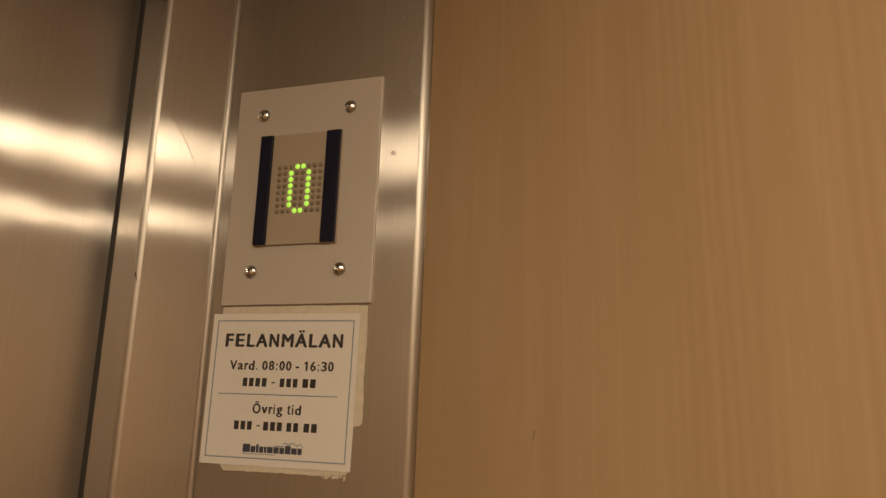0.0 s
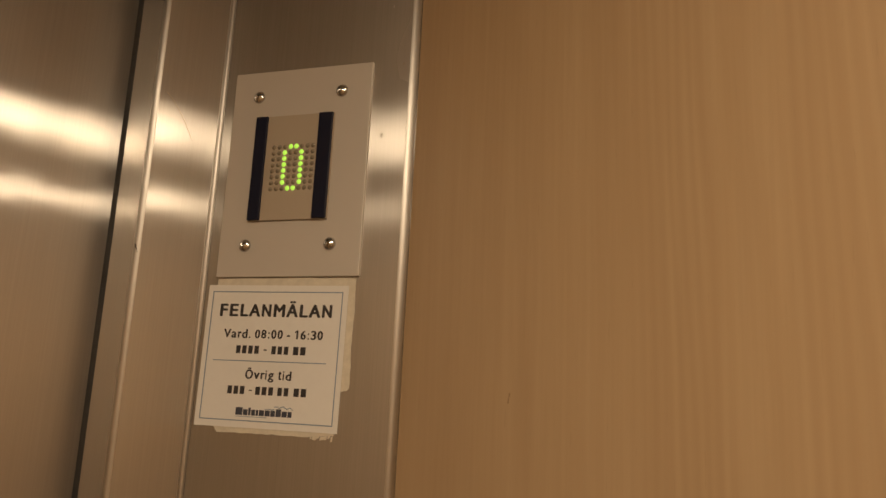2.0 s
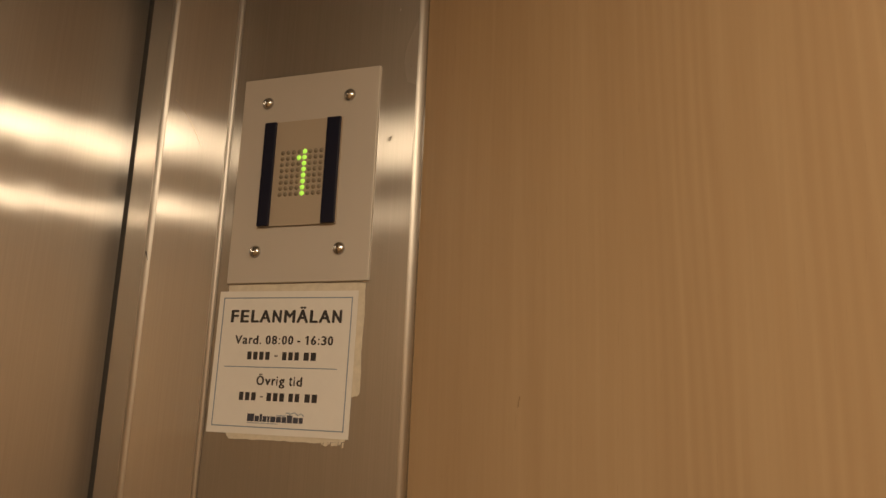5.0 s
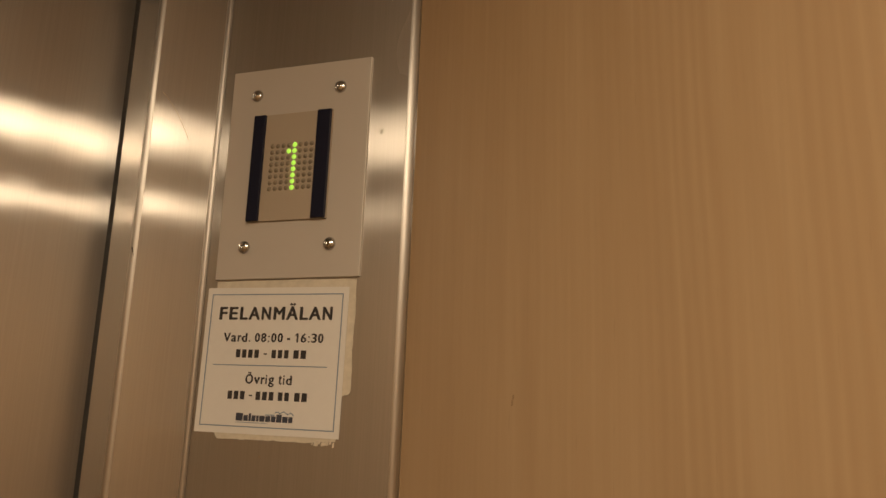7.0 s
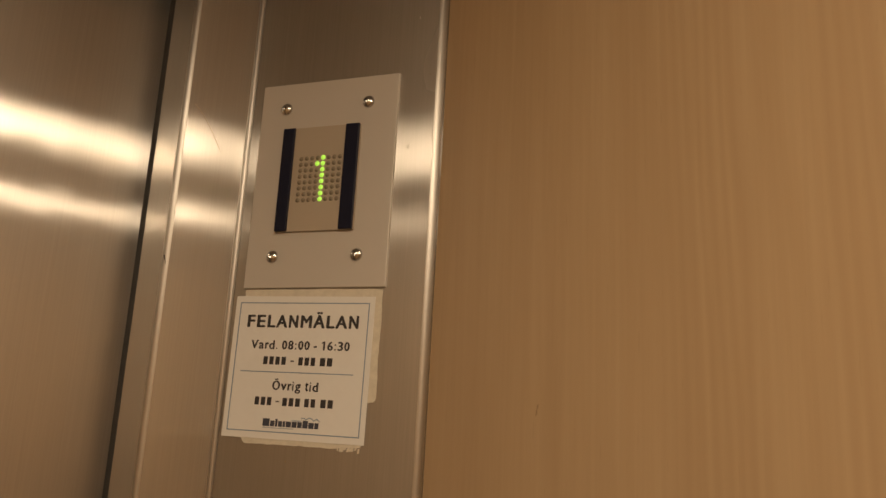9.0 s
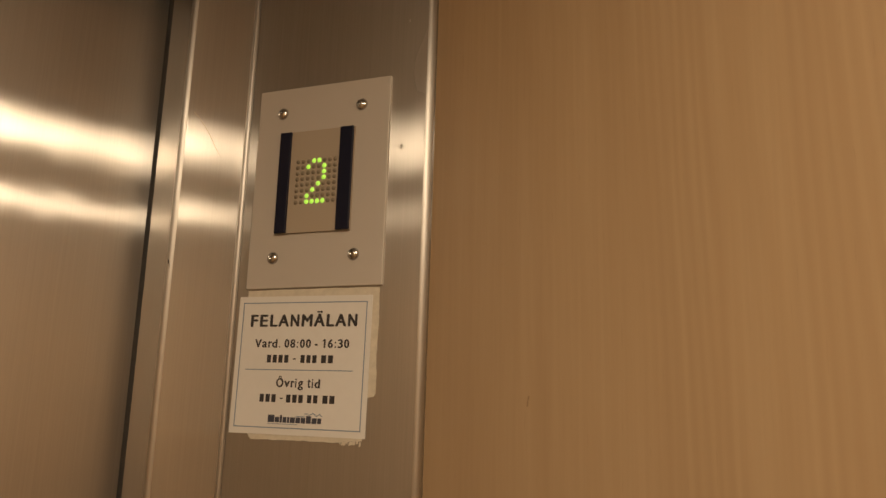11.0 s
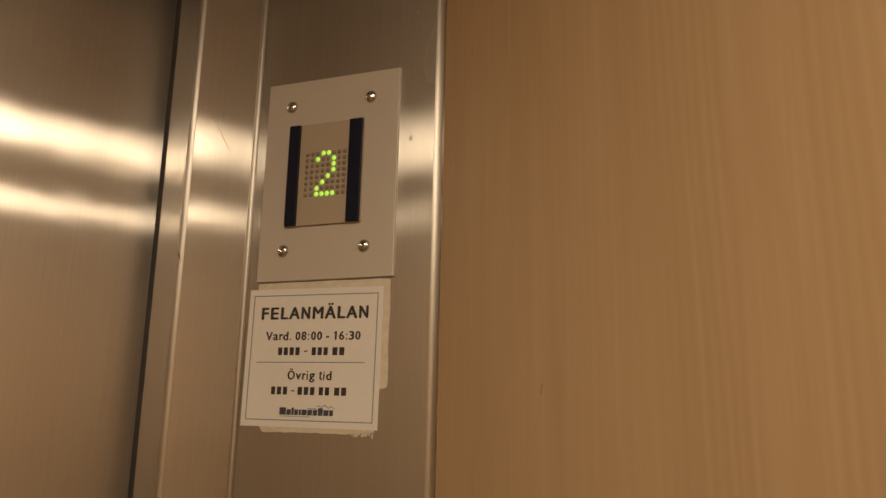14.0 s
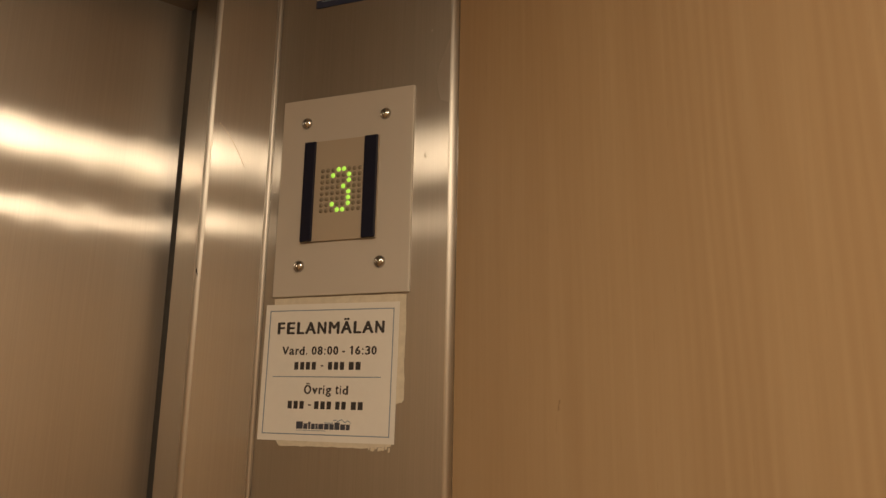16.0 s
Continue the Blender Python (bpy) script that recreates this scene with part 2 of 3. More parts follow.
# ink box (left, right, bottom, top) and advance of each letter of a plain bold grotesque, in thousandths of its body
INK_BOX = {
    "F": (73, 565, 0, 716, 611), "E": (73, 617, 0, 716, 667), "L": (76, 582, 0, 716, 611), "A": (2, 718, 0, 716, 722), "N": (74, 645, 0, 716, 722),
    "M": (71, 761, 0, 716, 833), "\u00c4": (2, 718, 0, 912, 722), "V": (2, 666, 0, 716, 667), "a": (40, 525, -12, 531, 556), "r": (66, 416, 0, 531, 389),
    "d": (46, 547, -12, 716, 611), ".": (72, 209, 0, 137, 278), "0": (43, 508, -12, 719, 556), "8": (40, 514, -12, 719, 556), ":": (98, 235, 0, 519, 333),
    "-": (29, 302, 190, 328, 333), "1": (235, 393, 0, 719, 556), "6": (41, 517, -12, 719, 556), "3": (38, 513, -12, 719, 556),
    "\u00d6": (44, 733, -12, 912, 778), "v": (14, 542, 0, 519, 556), "i": (72, 209, 0, 716, 278), "g": (41, 544, -211, 531, 611), "t": (21, 315, -9, 701, 333)}


def letters(body, x0, x1, base, cap, y, bold):
    """Flat printed letters of the built-in font between x0 and x1, standing on base, cap high, at depth y; bold: extra stroke width. One bmesh a letter."""
    marks, pen = [], 0
    for ch in body:
        if ch == " ":
            pen += 278
            continue
        l, r, lo, hi, adv = INK_BOX[ch]
        marks.append((ch, pen + l, pen + r, lo, hi))
        pen += adv
    left, right = marks[0][1], marks[-1][2]
    kx, kz = (x1 - x0) / (right - left), cap / 716
    out = []
    for ch, l, r, lo, hi in marks:
        cu = bpy.data.curves.new("letters", "FONT")
        cu.body, cu.resolution_u = ch, 4
        ob = new("letters", cu)
        bpy.context.view_layer.update()
        me = bpy.data.meshes.new_from_object(ob.evaluated_get(bpy.context.evaluated_depsgraph_get()))
        bpy.data.objects.remove(ob)
        bpy.data.curves.remove(cu)
        xs, zs = [v.co.x for v in me.vertices], [v.co.y for v in me.vertices]
        ax, az = min(xs), min(zs)
        extra = bold if ch not in ".:-i" else bold * 0.4
        sx = ((r - l) * kx - extra) / (max(xs) - ax)
        sz = ((hi - lo) * kz - 0.5 * extra) / (max(zs) - az)
        bm = bmesh.new()
        for k, (dx, dz) in enumerate(((-0.5, 0), (0.5, 0), (0, 0.25), (0, -0.25), (-0.25, 0.2), (0.25, -0.2))):
            start = len(bm.verts)
            bm.from_mesh(me)
            bm.verts.ensure_lookup_table()
            for v in bm.verts[start:]:
                v.co = ((v.co.x - ax) * sx + x0 + (l - left) * kx + (0.5 + dx) * extra, y - k * 0.00001, (v.co.y - az) * sz + base + lo * kz + (0.25 + dz) * extra)
        bpy.data.meshes.remove(me)
        if ch == "1":  # the flag that the built-in figure lacks
            at = x0 + (l - left) * kx
            flag = [(at - 130 * kx, 500), (at + 10 * kx, 570), (at + 10 * kx, 719), (at - 60 * kx, 640), (at - 130 * kx, 600)]
            bm.faces.new([bm.verts.new((fx, y - 0.00002, base + fz * kz)) for fx, fz in flag])
        out.append(bm)
    return out


def thing(name, m, label, category, group=""):
    ob = new(name)
    ob.empty_display_size = 0.05
    ob.matrix_world = m
    return tagged(ob, label, category, group)


MID = 1.80  # height of the indicator's middle


# ---- the car: walls, floor, ceiling ----
def placed(ob, m=CAR):
    ob.matrix_world = m
    return ob


def car_shell():
    xa, xb, t = FAR_SIDE, SIDE, 0.05
    tagged(placed(part("floor", box(xa - t, xb + 0.15, BACK - t, 0.30, -0.08, 0.0), FLOOR)), "dark vinyl floor of the lift car", "floor", kind="structure")
    high = CEILING + VOID
    tagged(placed(part("ceiling", joined(box(xa - t, xb + 0.15, BACK - t, FRONT_EDGE, CEILING, CEILING + 0.03), box(xa - t, xb + 0.15, BACK - t, 0.30, high, high + 0.04)), CEIL)),
           "plain painted hung ceiling with a slot above the door", "ceiling", kind="structure")
    tagged(placed(part("wall_west", box(xa - t, xa, BACK, -0.002, 0, high), BEECH)), "beech veneer side wall of the lift car", "wall", kind="structure")
    tagged(placed(part("wall_south", box(xa - t, xb + t, BACK - t, BACK, 0, high), BEECH)), "beech veneer back wall of the lift car", "wall", kind="structure")
    tagged(placed(part("wall_north", box(xa - t, xb + 0.15, 0.22, 0.30, 0, high), SHAFT)), "dark shaft wall behind the lift door", "wall", kind="structure")
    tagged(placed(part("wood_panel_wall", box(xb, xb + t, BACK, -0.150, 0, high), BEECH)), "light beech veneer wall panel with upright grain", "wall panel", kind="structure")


def ceiling_lights():
    first = None
    for lx, ly in LAMPS:
        if first is None:
            first = thing("ceiling_light", CAR @ pose(lx, ly, CEILING), "long warm ceiling light panel with white frame", "ceiling light", "ceiling lights of the car")
            h, k, w = LAMP_LONG / 2, LAMP_DEEP / 2, 0.018
            rim = joined(box(-h - w, h + w, -k - w, -k, -0.02, 0, 0.003), box(-h - w, h + w, k, k + w, -0.02, 0, 0.003),
                         box(-h - w, -h, -k, k, -0.02, 0, 0.003), box(h, h + w, -k, k, -0.02, 0, 0.003))
            part("frame", rim, WHITE_TRIM, first)
            part("diffuser", box(-h, h, -k, k, -0.014, -0.003), DIFFUSER, first, "glowing warm diffuser")
        else:
            copy_thing(first, CAR @ pose(lx, ly, CEILING))


# ---- the lift entrance ----
FASCIA_Y = 0.003
FASCIA = (-0.0820, 0.1045)
OPENING = (-0.861, -0.0610)   # the doorway, in car space
REVEAL_Y = 0.055
DOOR_Y = 0.078
DOOR_TOP = 2.002
TOP = CEILING + VOID - 0.001


def entrance():
    frame_ob = thing("lift_door_frame", pose(0, 0, 0), "brushed stainless steel lift door frame with splayed corner panel", "door frame")
    part("fascia_panel", prism([(FASCIA[0], 0.03, 0), (FASCIA[0], FASCIA_Y, 0), (FASCIA[1], FASCIA_Y, 0.0055), (FASCIA[1], 0.03, 0)], 0, TOP), [STEEL_DIMMED, FOLD], frame_ob)
    o0, o1 = OPENING
    jamb = part("jamb_panel", prism([(o1, REVEAL_Y, 0), (o1, 0, 0.0045), (0.0012, 0, 0.0030), (0.0012, 0.012, 0), (o1 + 0.012, 0.014, 0), (o1 + 0.012, REVEAL_Y, 0)], 0, TOP), [STEEL, FOLD], frame_ob)
    jamb.matrix_basis = CAR
    bead = [(-0.0792 + 0.0024 * math.cos(math.pi * k / 6), 0.0012 + 0.0024 * math.sin(math.pi * k / 6)) for k in range(12)]
    part("fold_bead", prism([(x, y, 0) for x, y in bead], 0, TOP, 1, False), FOLD, frame_ob, "worn bright edge between jamb and corner panel")
    far = part("far_jamb", prism([(FAR_SIDE, REVEAL_Y, 0), (FAR_SIDE, 0, 0), (o0, 0, 0.0055), (o0, REVEAL_Y, 0)], 0, TOP), [STEEL, FOLD], frame_ob)
    far.matrix_basis = CAR
    head = part("header", box(o0 - 0.10, o1 + 0.10, DOOR_Y + 0.008, DOOR_Y + 0.03, DOOR_TOP + 0.004, TOP), HEADER, frame_ob, "dark brown header above the door")
    head.matrix_basis = CAR
    # black strip added to paint the shade inside the door gap
    gap_shade = part("gap_shade", box(o1 + 0.0030, o1 + 0.012, REVEAL_Y + 0.0005, DOOR_Y - 0.0005, 0, DOOR_TOP), BLACK, frame_ob, "black strip standing in for the shade in the door gap")
    gap_shade.matrix_basis = CAR
    door = thing("lift_door", CAR @ pose((o0 + o1) / 2, DOOR_Y, 0), "closed brushed stainless steel sliding lift door", "lift door")
    half = (o1 - o0) / 2 + 0.03
    part("door_panel", prism([(-half, 0.03, 0), (-half, 0, 0.002), (half, 0, 0.002), (half, 0.03, 0)], 0.005, DOOR_TOP, 4, False), STEEL_DOOR, door)
    # scratches and nicks in the steel
    arc = []
    for k in range(15):
        q = k / 14
        arc.append((-0.0512 + 0.0270 * q, 0.0620 - 0.0195 * q - 0.0160 * q * q))
    w = 0.00013
    outline = [(x + w, z + MID + w) for x, z in arc] + [(x - w, z + MID - w) for x, z in reversed(arc)]
    part("scratch", slab(outline, -0.0002, 0.0002), SCRATCH, jamb, "long curved scratch in the jamb")
    nick = [(-0.0606, -0.0740), (-0.0599, -0.0770), (-0.0586, -0.0815), (-0.0592, -0.0795), (-0.0603, -0.0765)]
    part("nick", slab([(x, z + MID) for x, z in nick], 0.0001, 0.0035), BLACK, jamb, "short dark nick on the fold")


def dent(x, y, z, r, h):
    """A shallow round bump pressed out of the sheet."""
    bm = bmesh.new()
    top = bm.verts.new((x, y - h, z))
    last = None
    for k in (0.35, 0.7, 1.0):
        ring = [bm.verts.new((x + r * k * math.cos(2 * math.pi * j / 12), y - h * math.cos(math.pi / 2 * k), z + 1.2 * r * k * math.sin(2 * math.pi * j / 12))) for j in range(12)]
        for j in range(12):
            f = (top, ring[j], ring[(j + 1) % 12]) if last is None else (last[j], ring[j], ring[(j + 1) % 12], last[(j + 1) % 12])
            bm.faces.new(f).smooth = True
        last = ring
    bmesh.ops.recalc_face_normals(bm, faces=bm.faces[:])
    return bm


def wear():
    steel_frame = bpy.data.objects["lift_door_frame"]
    for x, z, r, h in ((0.0778, 0.0270, 0.0020, 0.00014),):
        part("dent", dent(x, FASCIA_Y, MID + z, r, h), STEEL_DIMMED, steel_frame, "small dent in the fascia")
    for x, z, a in ((-0.0116, -0.2345, 0.0008), (-0.0300, -0.2440, 0.0005), (0.0420, -0.2330, 0.0004), (0.0935, 0.0900, 0.0006), (0.0945, -0.0100, 0.0006)):
        part("speck", slab([(x - a, MID + z), (x, MID + z - a * 1.3), (x + a, MID + z + a * 0.2), (x + a * 0.2, MID + z + a * 1.2)], FASCIA_Y - 0.0002, FASCIA_Y + 0.0001), SCRATCH, steel_frame, "dark speck of dirt")
    # slightly lighter, hazier patch with a curved edge, next to the fold
    patch_edge = [(0.0985, 0.1344), (0.0946, 0.1239), (0.0915, 0.1165), (0.0889, 0.1088), (0.0874, 0.1010), (0.0871, 0.0942), (0.0882, 0.0860), (0.0909, 0.0766), (0.0985, 0.0731)]
    part("blotch", slab([(x, MID + z) for x, z in patch_edge], FASCIA_Y - 0.0001, FASCIA_Y + 0.0001), HAZY_STEEL, steel_frame, "hazier, slightly lighter patch on the steel")
    wood = bpy.data.objects["wood_panel_wall"]
    for y, z, a, b in ((-0.2704, -0.1853, 0.0009, 0.0017), (-0.2695, -0.1891, 0.0008, 0.0022)):
        mark = part("mark", slab([(-a, -b), (a * 0.8, -b * 0.7), (a, b), (-a * 0.5, b * 0.8)], -0.0002, 0.0001), MARK, wood, "faint dark mark in the veneer")
        mark.matrix_basis = pose(SIDE, y, MID + z, 0, 0, -90)


# ---- the floor indicator ----
LED_COLS, LED_ROWS, PITCH = 8, 8, 0.00534
LED_LEFT, LED_TOP = -0.0203, 0.0205
DIGITS = {
    0: {(0, 3), (0, 4), (7, 3), (7, 4)} | {(r, c) for r in range(1, 7) for c in (2, 5)},
    1: {(r, 4) for r in range(8)} | {(1, 3)},
    2: {(0, 3), (0, 4), (1, 2), (1, 5), (2, 5), (3, 5), (4, 4), (5, 3), (6, 2), (7, 2), (7, 3), (7, 4), (7, 5)},
    3: {(0, 3), (0, 4), (1, 2), (1, 5), (2, 5), (3, 4), (4, 5), (5, 5), (6, 2), (6, 5), (7, 3), (7, 4)},
}
CHANGES = [(2.74, 1), (9.32, 2), (15.9, 3)]
LEDS = {}


def led_mesh():
    """A small ball, green glowing on its front half and dark on its back half, that turns in its socket."""
    bm = bmesh.new()
    bmesh.ops.create_uvsphere(bm, u_segments=14, v_segments=10, radius=0.0026)
    for f in bm.faces:
        f.smooth = True
        f.material_index = 0 if f.calc_center_median().y < 0 else 1
    me = bpy.data.meshes.new("led")
    bm.to_mesh(me)
    bm.free()
    me.materials.append(LED_ON)
    me.materials.append(LED_OFF)
    return me


def indicator():
    ob = thing("floor_indicator", pose(0, 0, MID), "satin metal floor indicator with green dot-matrix number on the fascia", "floor indicator")
    W, H = 0.0666, 0.0930
    x0, x1, z0, z1 = -0.0401, 0.0345, -0.0448, 0.0495
    # faceplate: a plate with a window
    plate = bmesh.new()
    xs, zs = (-W, x0, x1, W), (-H, z0, z1, H)
    front = [[plate.verts.new((x, 0, z)) for z in zs] for x in xs]
    back = [[plate.verts.new((x, 0.003, z)) for z in zs] for x in xs]
    for i in range(3):
        for j in range(3):
            if (i, j) != (1, 1):
                for side in (front, back):
                    plate.faces.new((side[i][j], side[i + 1][j], side[i + 1][j + 1], side[i][j + 1]))
    for i in range(3):
        for a, b in (((i, 0), (i + 1, 0)), ((i, 3), (i + 1, 3)), ((0, i), (0, i + 1)), ((3, i), (3, i + 1))):
            plate.faces.new((front[a[0]][a[1]], front[b[0]][b[1]], back[b[0]][b[1]], back[a[0]][a[1]]))
    for a, b in (((1, 1), (2, 1)), ((2, 1), (2, 2)), ((2, 2), (1, 2)), ((1, 2), (1, 1))):
        plate.faces.new((front[a[0]][a[1]], front[b[0]][b[1]], back[b[0]][b[1]], back[a[0]][a[1]]))
    bmesh.ops.recalc_face_normals(plate, faces=plate.faces[:])
    sharp = [e for e in plate.edges if e.calc_face_angle(0) > 1.0 and min(v.co.y for v in e.verts) < 0.001 and all(abs(v.co.x) > W - 1e-5 or abs(v.co.z) > H - 1e-5 for v in e.verts)]
    bmesh.ops.bevel(plate, geom=sharp, offset=0.0006, segments=2, profile=0.5, affect="EDGES")
    part("faceplate", plate, FACE, ob)
    insert = part("insert_panel", box(x0 + 0.0002, x1 - 0.0002, -0.0022, 0.0029, z0 + 0.0002, z1 - 0.0002, 0.0003), INSERT, ob, "tan metal insert behind the dots")
    for a, b in ((x0 + 0.0003, -0.0283), (0.0212, x1 - 0.0003)):
        part("side_strip", box(a, b, -0.0044, 0.0025, z0 + 0.0004, z1 - 0.0004, 0.0008), STRIP, ob, "black plastic side strip")
    for sx, sz in ((-0.0410, 0.0689), (0.0393, 0.0689), (0.0387, -0.0659), (-0.0410, -0.0659)):
        bm = bmesh.new()
        R, h = 0.0056, 0.0034
        rings = []
        for k in range(7):
            a = math.pi / 2 * k / 6
            rr, yy = R * math.cos(a), -h * math.sin(a)
            if k == 6:
                rr, yy = 0.0013, -h * 0.995
            rings.append([bm.verts.new((rr * math.cos(2 * math.pi * j / 20), yy, rr * math.sin(2 * math.pi * j / 20))) for j in range(20)])
        for r1, r2 in zip(rings, rings[1:]):
            for j in range(20):
                bm.faces.new((r1[j], r1[(j + 1) % 20], r2[(j + 1) % 20], r2[j])).smooth = True
        pit = [bm.verts.new((v.co.x, -h * 0.7, v.co.z)) for v in rings[-1]]
        for j in range(20):
            bm.faces.new((rings[-1][j], rings[-1][(j + 1) % 20], pit[(j + 1) % 20], pit[j]))
        bm.faces.new(pit)
        bmesh.ops.recalc_face_normals(bm, faces=bm.faces[:])
        s = part("screw", bm, SCREW, ob, "domed polished screw head")
        s.matrix_basis = pose(sx, -0.0002, sz)
    me = led_mesh()
    for r in range(LED_ROWS):
        for c in range(LED_COLS):
            led = new("led", me)
            led.parent = insert
            led.matrix_basis = pose(LED_LEFT + c * PITCH, -0.0008, LED_TOP - r * PITCH, 0, 0, 0 if (r, c) in DIGITS[0] else 180)
            LEDS[r, c] = led


# ---- the notice ----
def notice():
    old = thing("old_sticker", pose(0, FASCIA_Y - 0.0001, MID), "torn remains of an older yellowed sticker under the notice", "sticker")
    rng = random.Random(4)
    edge = []
    for x, z in [(-0.0652, -0.0938), (0.0, -0.0938), (0.0634, -0.0945), (0.0640, -0.120), (0.0635, -0.150), (0.0642, -0.182), (0.0620, -0.1850),
                 (0.0560, -0.186), (0.0540, -0.2200), (0.0430, -0.2206), (0.028, -0.2222), (0.0, -0.2216), (-0.030, -0.2218), (-0.0520, -0.2220), (-0.0545, -0.2190), (-0.0640, -0.200)]:
        edge.append((x, z))
    fine = []
    for (xa, za), (xb, zb) in zip(edge, edge[1:] + edge[:1]):
        for k in range(6):
            s = k / 6
            fine.append((xa + (xb - xa) * s + rng.uniform(-0.00035, 0.00035), za + (zb - za) * s + rng.uniform(-0.0004, 0.0004)))
    part("torn_sheet", slab(fine, -0.0004, 0.0001), OLD_PAPER, old)
    for k in range(9):
        x = 0.034 + 0.0022 * k + rng.uniform(-0.0006, 0.0006)
        z = -0.2222 + rng.uniform(-0.0012, 0.0012)
        a, b = rng.uniform(0.0005, 0.001), rng.uniform(0.0012, 0.0022)
        part("flake", slab([(x - a, z - b), (x + a, z - b * 0.8), (x + a * 1.4, z + b), (x - a * 0.6, z + b * 0.9)], -0.0003, 0.0001), OLD_PAPER, old)

    ob = thing("notice_sheet", pose(-0.0081, FASCIA_Y - 0.0006, MID - 0.1589, 0, 0.6, 0), "white printed notice sheet with blue border and black lettering", "notice")
    w, h = 0.0655, 0.0588
    sheet = part("sheet", box(-w, w, -0.0004, 0.0001, -h, h), PAPER, ob)
    fx, fz, t = 0.0606, 0.0531, 0.00045
    y = -0.00055
    part("border", joined(slab([(-fx, fz - t), (fx, fz - t), (fx, fz + t), (-fx, fz + t)], y, -0.0003), slab([(-fx, -fz - t), (fx, -fz - t), (fx, -fz + t), (-fx, -fz + t)], y, -0.0003),
                          slab([(-fx - t, -fz - t), (-fx + t, -fz - t), (-fx + t, fz + t), (-fx - t, fz + t)], y - 0.00002, -0.0003), slab([(fx - t, -fz - t), (fx + t, -fz - t), (fx + t, fz + t), (fx - t, fz + t)], y - 0.00002, -0.0003)),
         BLUE_INK, sheet, "thin blue border line")
    for bm in letters("FELANM\u00c4LAN", -0.0523, 0.0525, 0.0322, 0.0107, y, 0.0013):
        part("letter", bm, INK, sheet)
    part("hours_line", joined(*letters("Vard. 08:00 - 16:30", -0.0462, 0.0462, 0.0142, 0.0073, y, 0.0008)), INK, sheet, "black printed line")
    part("rule", slab([(-0.0540, -0.0051), (0.0512, -0.0051), (0.0512, -0.0043), (-0.0540, -0.0043)], y, -0.0003), BLUE_INK, sheet, "thin blue rule")
    part("evening_line", joined(*letters("\u00d6vrig tid", -0.0216, 0.0212, -0.0193, 0.0074, y, 0.0008)), INK, sheet, "black printed line")
    for x0, x1, count, zb in ((-0.0327, -0.0110, 4, 0.0014), (0.0006, 0.0164, 3, 0.0014), (0.0205, 0.0321, 2, 0.0014),
                              (-0.0368, -0.0206, 3, -0.0319), (-0.0106, 0.0060, 3, -0.0319), (0.0098, 0.0200, 2, -0.0319), (0.0245, 0.0360, 2, -0.0319)):
        step = (x1 - x0 + 0.0014) / count
        for k in range(count):
            a = x0 + k * step
            part("number_bar", slab([(a, zb), (a + step - 0.0018, zb), (a + step - 0.0018, zb + 0.0066), (a, zb + 0.0066)], y, -0.0003), INK, sheet, "dark printed bar")
    for x0, zb in ((-0.0068, 0.0042), (-0.0168, -0.0291)):
        part("number_dash", slab([(x0, zb), (x0 + 0.0030, zb), (x0 + 0.0030, zb + 0.0010), (x0, zb + 0.0010)], y, -0.0003), INK, sheet, "dark printed dash")
    for k, w in enumerate((1.5, 1.0, 0.6, 0.9, 0.6, 1.15, 1.1, 1.0, 1.15, 1.15, 0.9)):
        x = -0.0270 + 0.0522 * sum((1.5, 1.0, 0.6, 0.9, 0.6, 1.15, 1.1, 1.0, 1.15, 1.15, 0.9)[:k]) / 11.05
        top = -0.0425 if k in (0, 2, 8) else -0.0440
        part("logo_bar", slab([(x, -0.0486), (x + 0.0522 * w / 11.05 - 0.0007, -0.0486), (x + 0.0522 * w / 11.05 - 0.0007, top), (x, top)], y, -0.0003), NAVY_INK, sheet, "dark navy logo bar")
    part("logo_underline", slab([(-0.0270, -0.0500), (0.0020, -0.0500), (0.0020, -0.0495), (-0.0270, -0.0495)], y, -0.0003), BLUE_INK, sheet, "thin logo underline")
    roof = [(0.000, -0.0432), (0.0085, -0.0432), (0.0085, -0.0408), (0.0120, -0.0408), (0.0120, -0.0420), (0.0165, -0.0402), (0.0200, -0.0424), (0.0225, -0.0408), (0.0252, -0.0428)]
    t = 0.0004
    part("logo_roofline", slab([(x, z - t) for x, z in roof] + [(x, z + t) for x, z in reversed(roof)], y, -0.0003), BLUE_INK, sheet, "small blue roofline mark")


def upper_sign():
    ob = thing("upper_sign", pose(0, FASCIA_Y - 0.0001, MID + 0.187), "small navy-bordered sign plate on the steel fascia", "sign")
    plate = part("plate", slab([(-0.0400, 0.0), (0.0640, 0.0), (0.0640, 0.07), (-0.0400, 0.07)], -0.0008, 0.0001), NAVY, ob)
    part("field", slab([(-0.0392, 0.0080), (0.0560, 0.0080), (0.0560, 0.064), (-0.0392, 0.064)], -0.0012, -0.0004), OLD_PAPER, plate, "pale field of the sign")
    part("line", slab([(-0.0340, 0.0058), (-0.0040, 0.0058), (-0.0040, 0.0067), (-0.0340, 0.0067)], -0.0012, -0.0004), BLUE_INK, plate, "thin pale printed line")


car_shell()
ceiling_lights()
entrance()
wear()
indicator()
notice()
upper_sign()


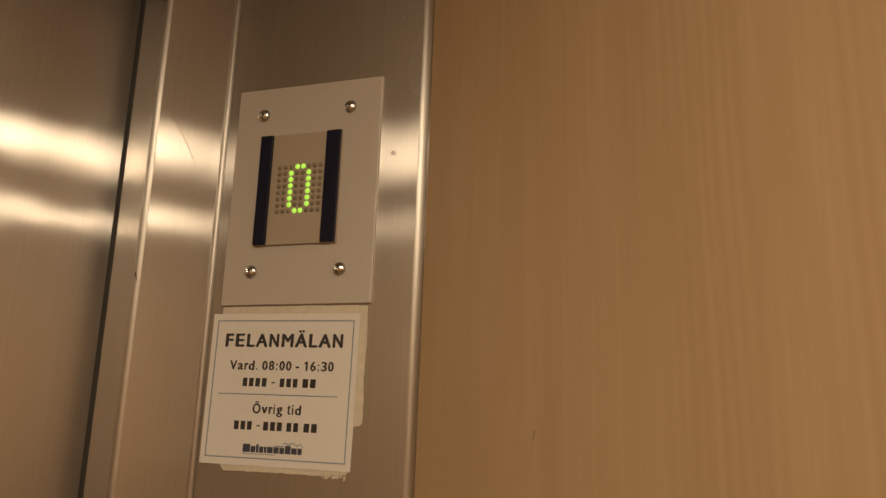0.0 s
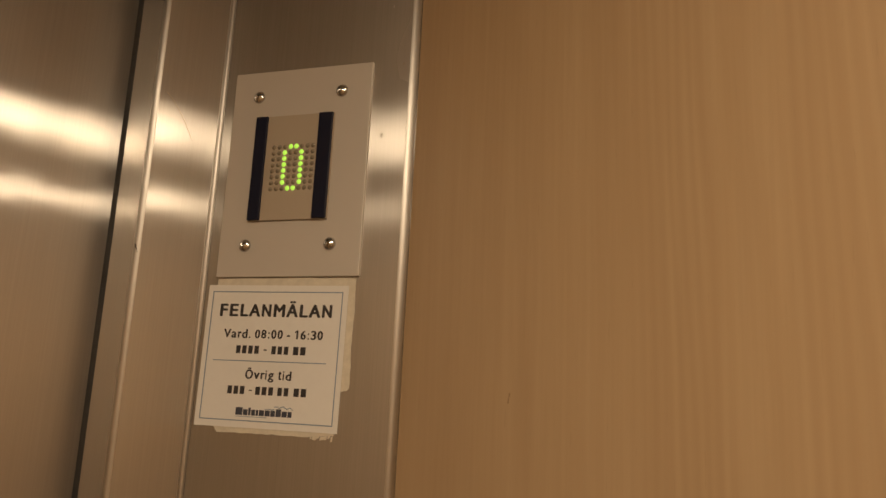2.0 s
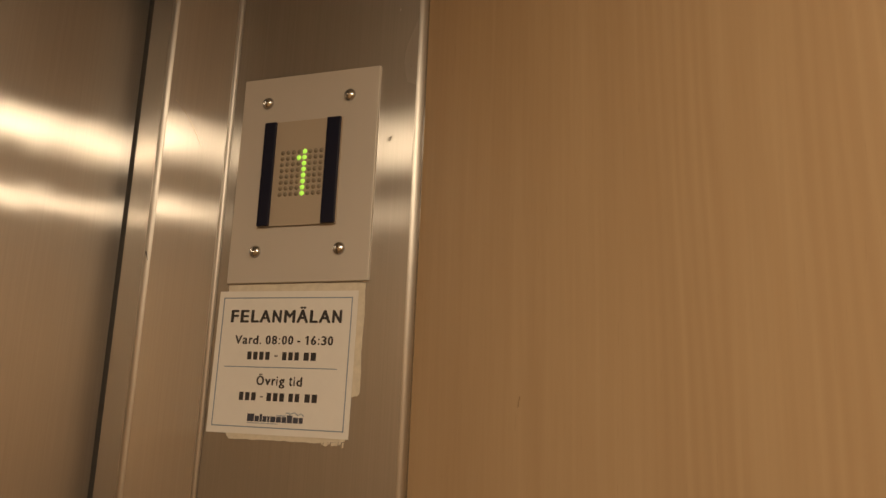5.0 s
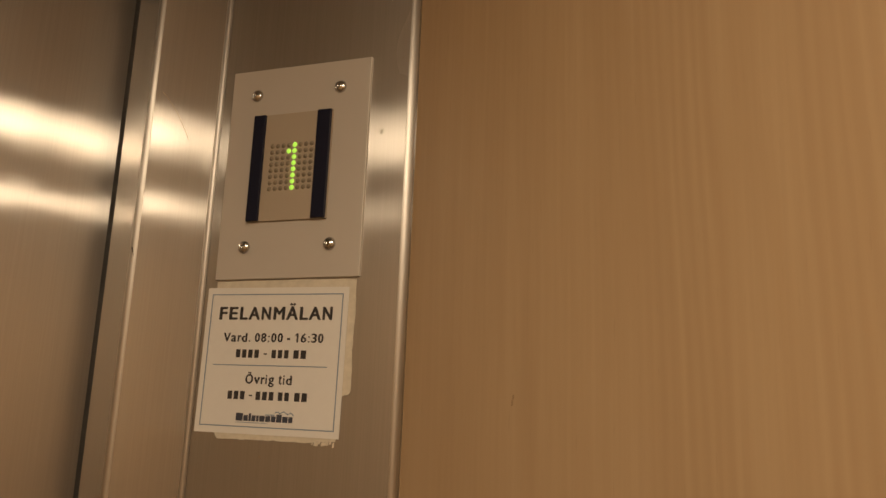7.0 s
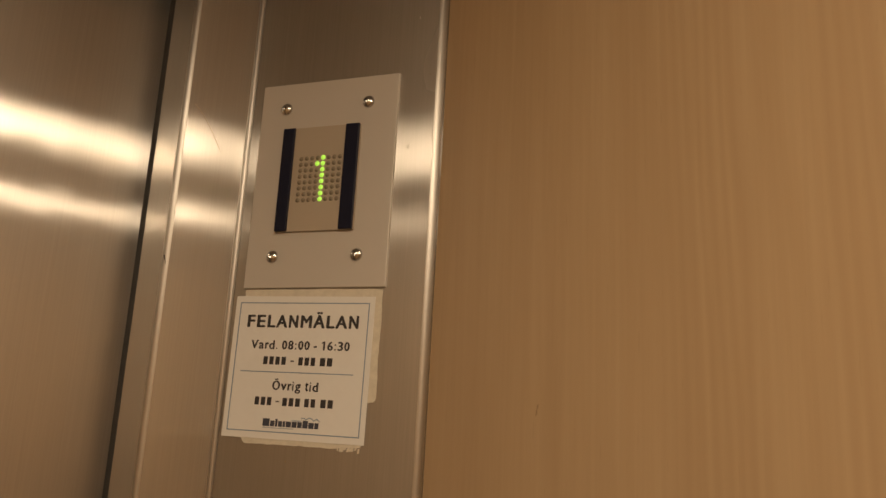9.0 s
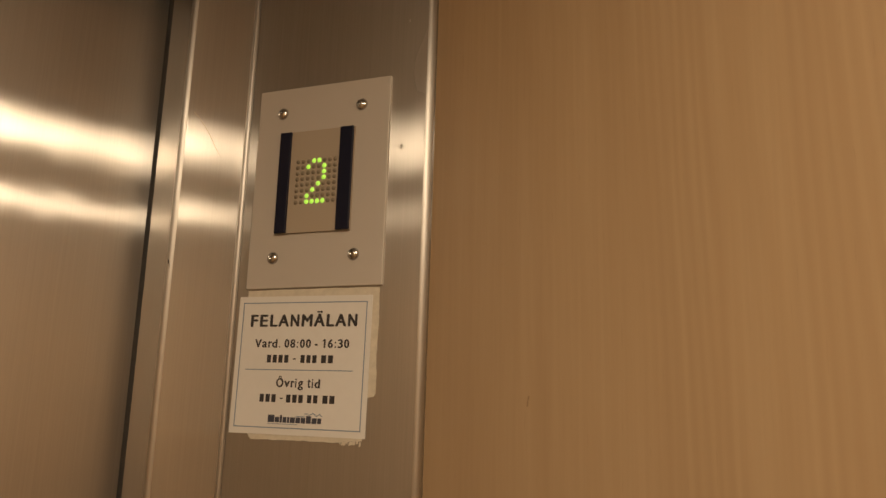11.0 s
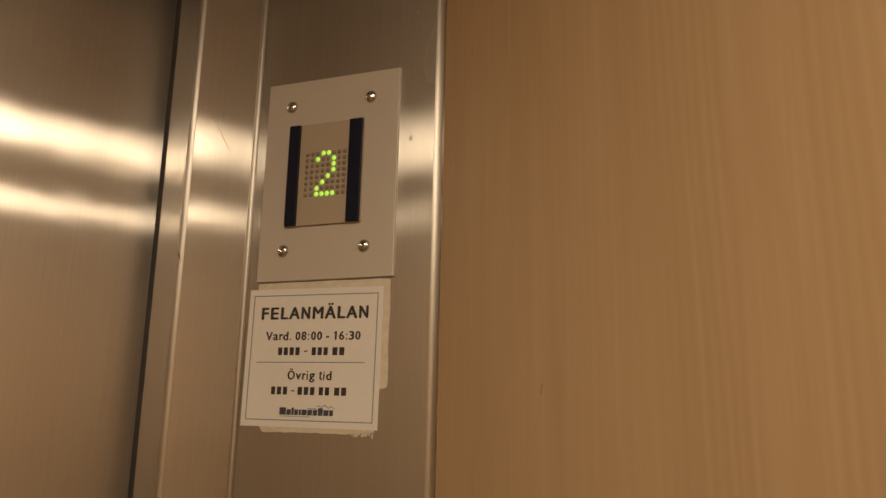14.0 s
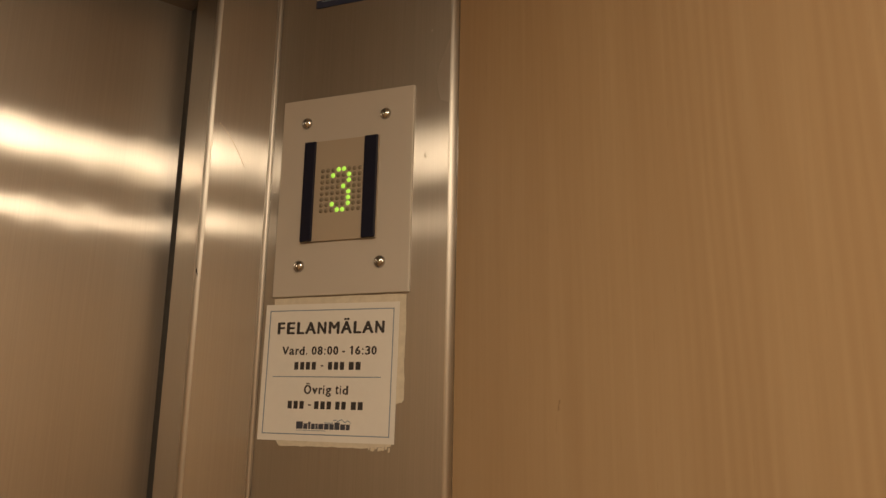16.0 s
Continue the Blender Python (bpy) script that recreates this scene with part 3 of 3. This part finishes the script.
def motions():
    """Each dot that changes turns its lit or its dark half to the front when the number changes."""
    for (r, c), led in LEDS.items():
        state = (r, c) in DIGITS[0]
        angle = 0 if state else 180
        x, yy, z = led.location
        rows = [(0.0, angle)]
        for t, digit in CHANGES:
            want = (r, c) in DIGITS[digit]
            if want != state:
                rows += [(t - k / 30, angle) for k in (9, 5, 3, 2, 1)]
                rows += [(t, angle + 60), (t + 1 / 30, angle + 120)]
                angle, state = angle + 180, want
                rows += [(t + k / 30, angle) for k in (2, 3, 4, 6, 10) if t + k / 30 < 15.99]
        if len(rows) > 1:
            rows.append((16.0, angle))
            walk(led, [(t, pose(x, yy, z, 0, 0, a)) for t, a in rows])


motions()
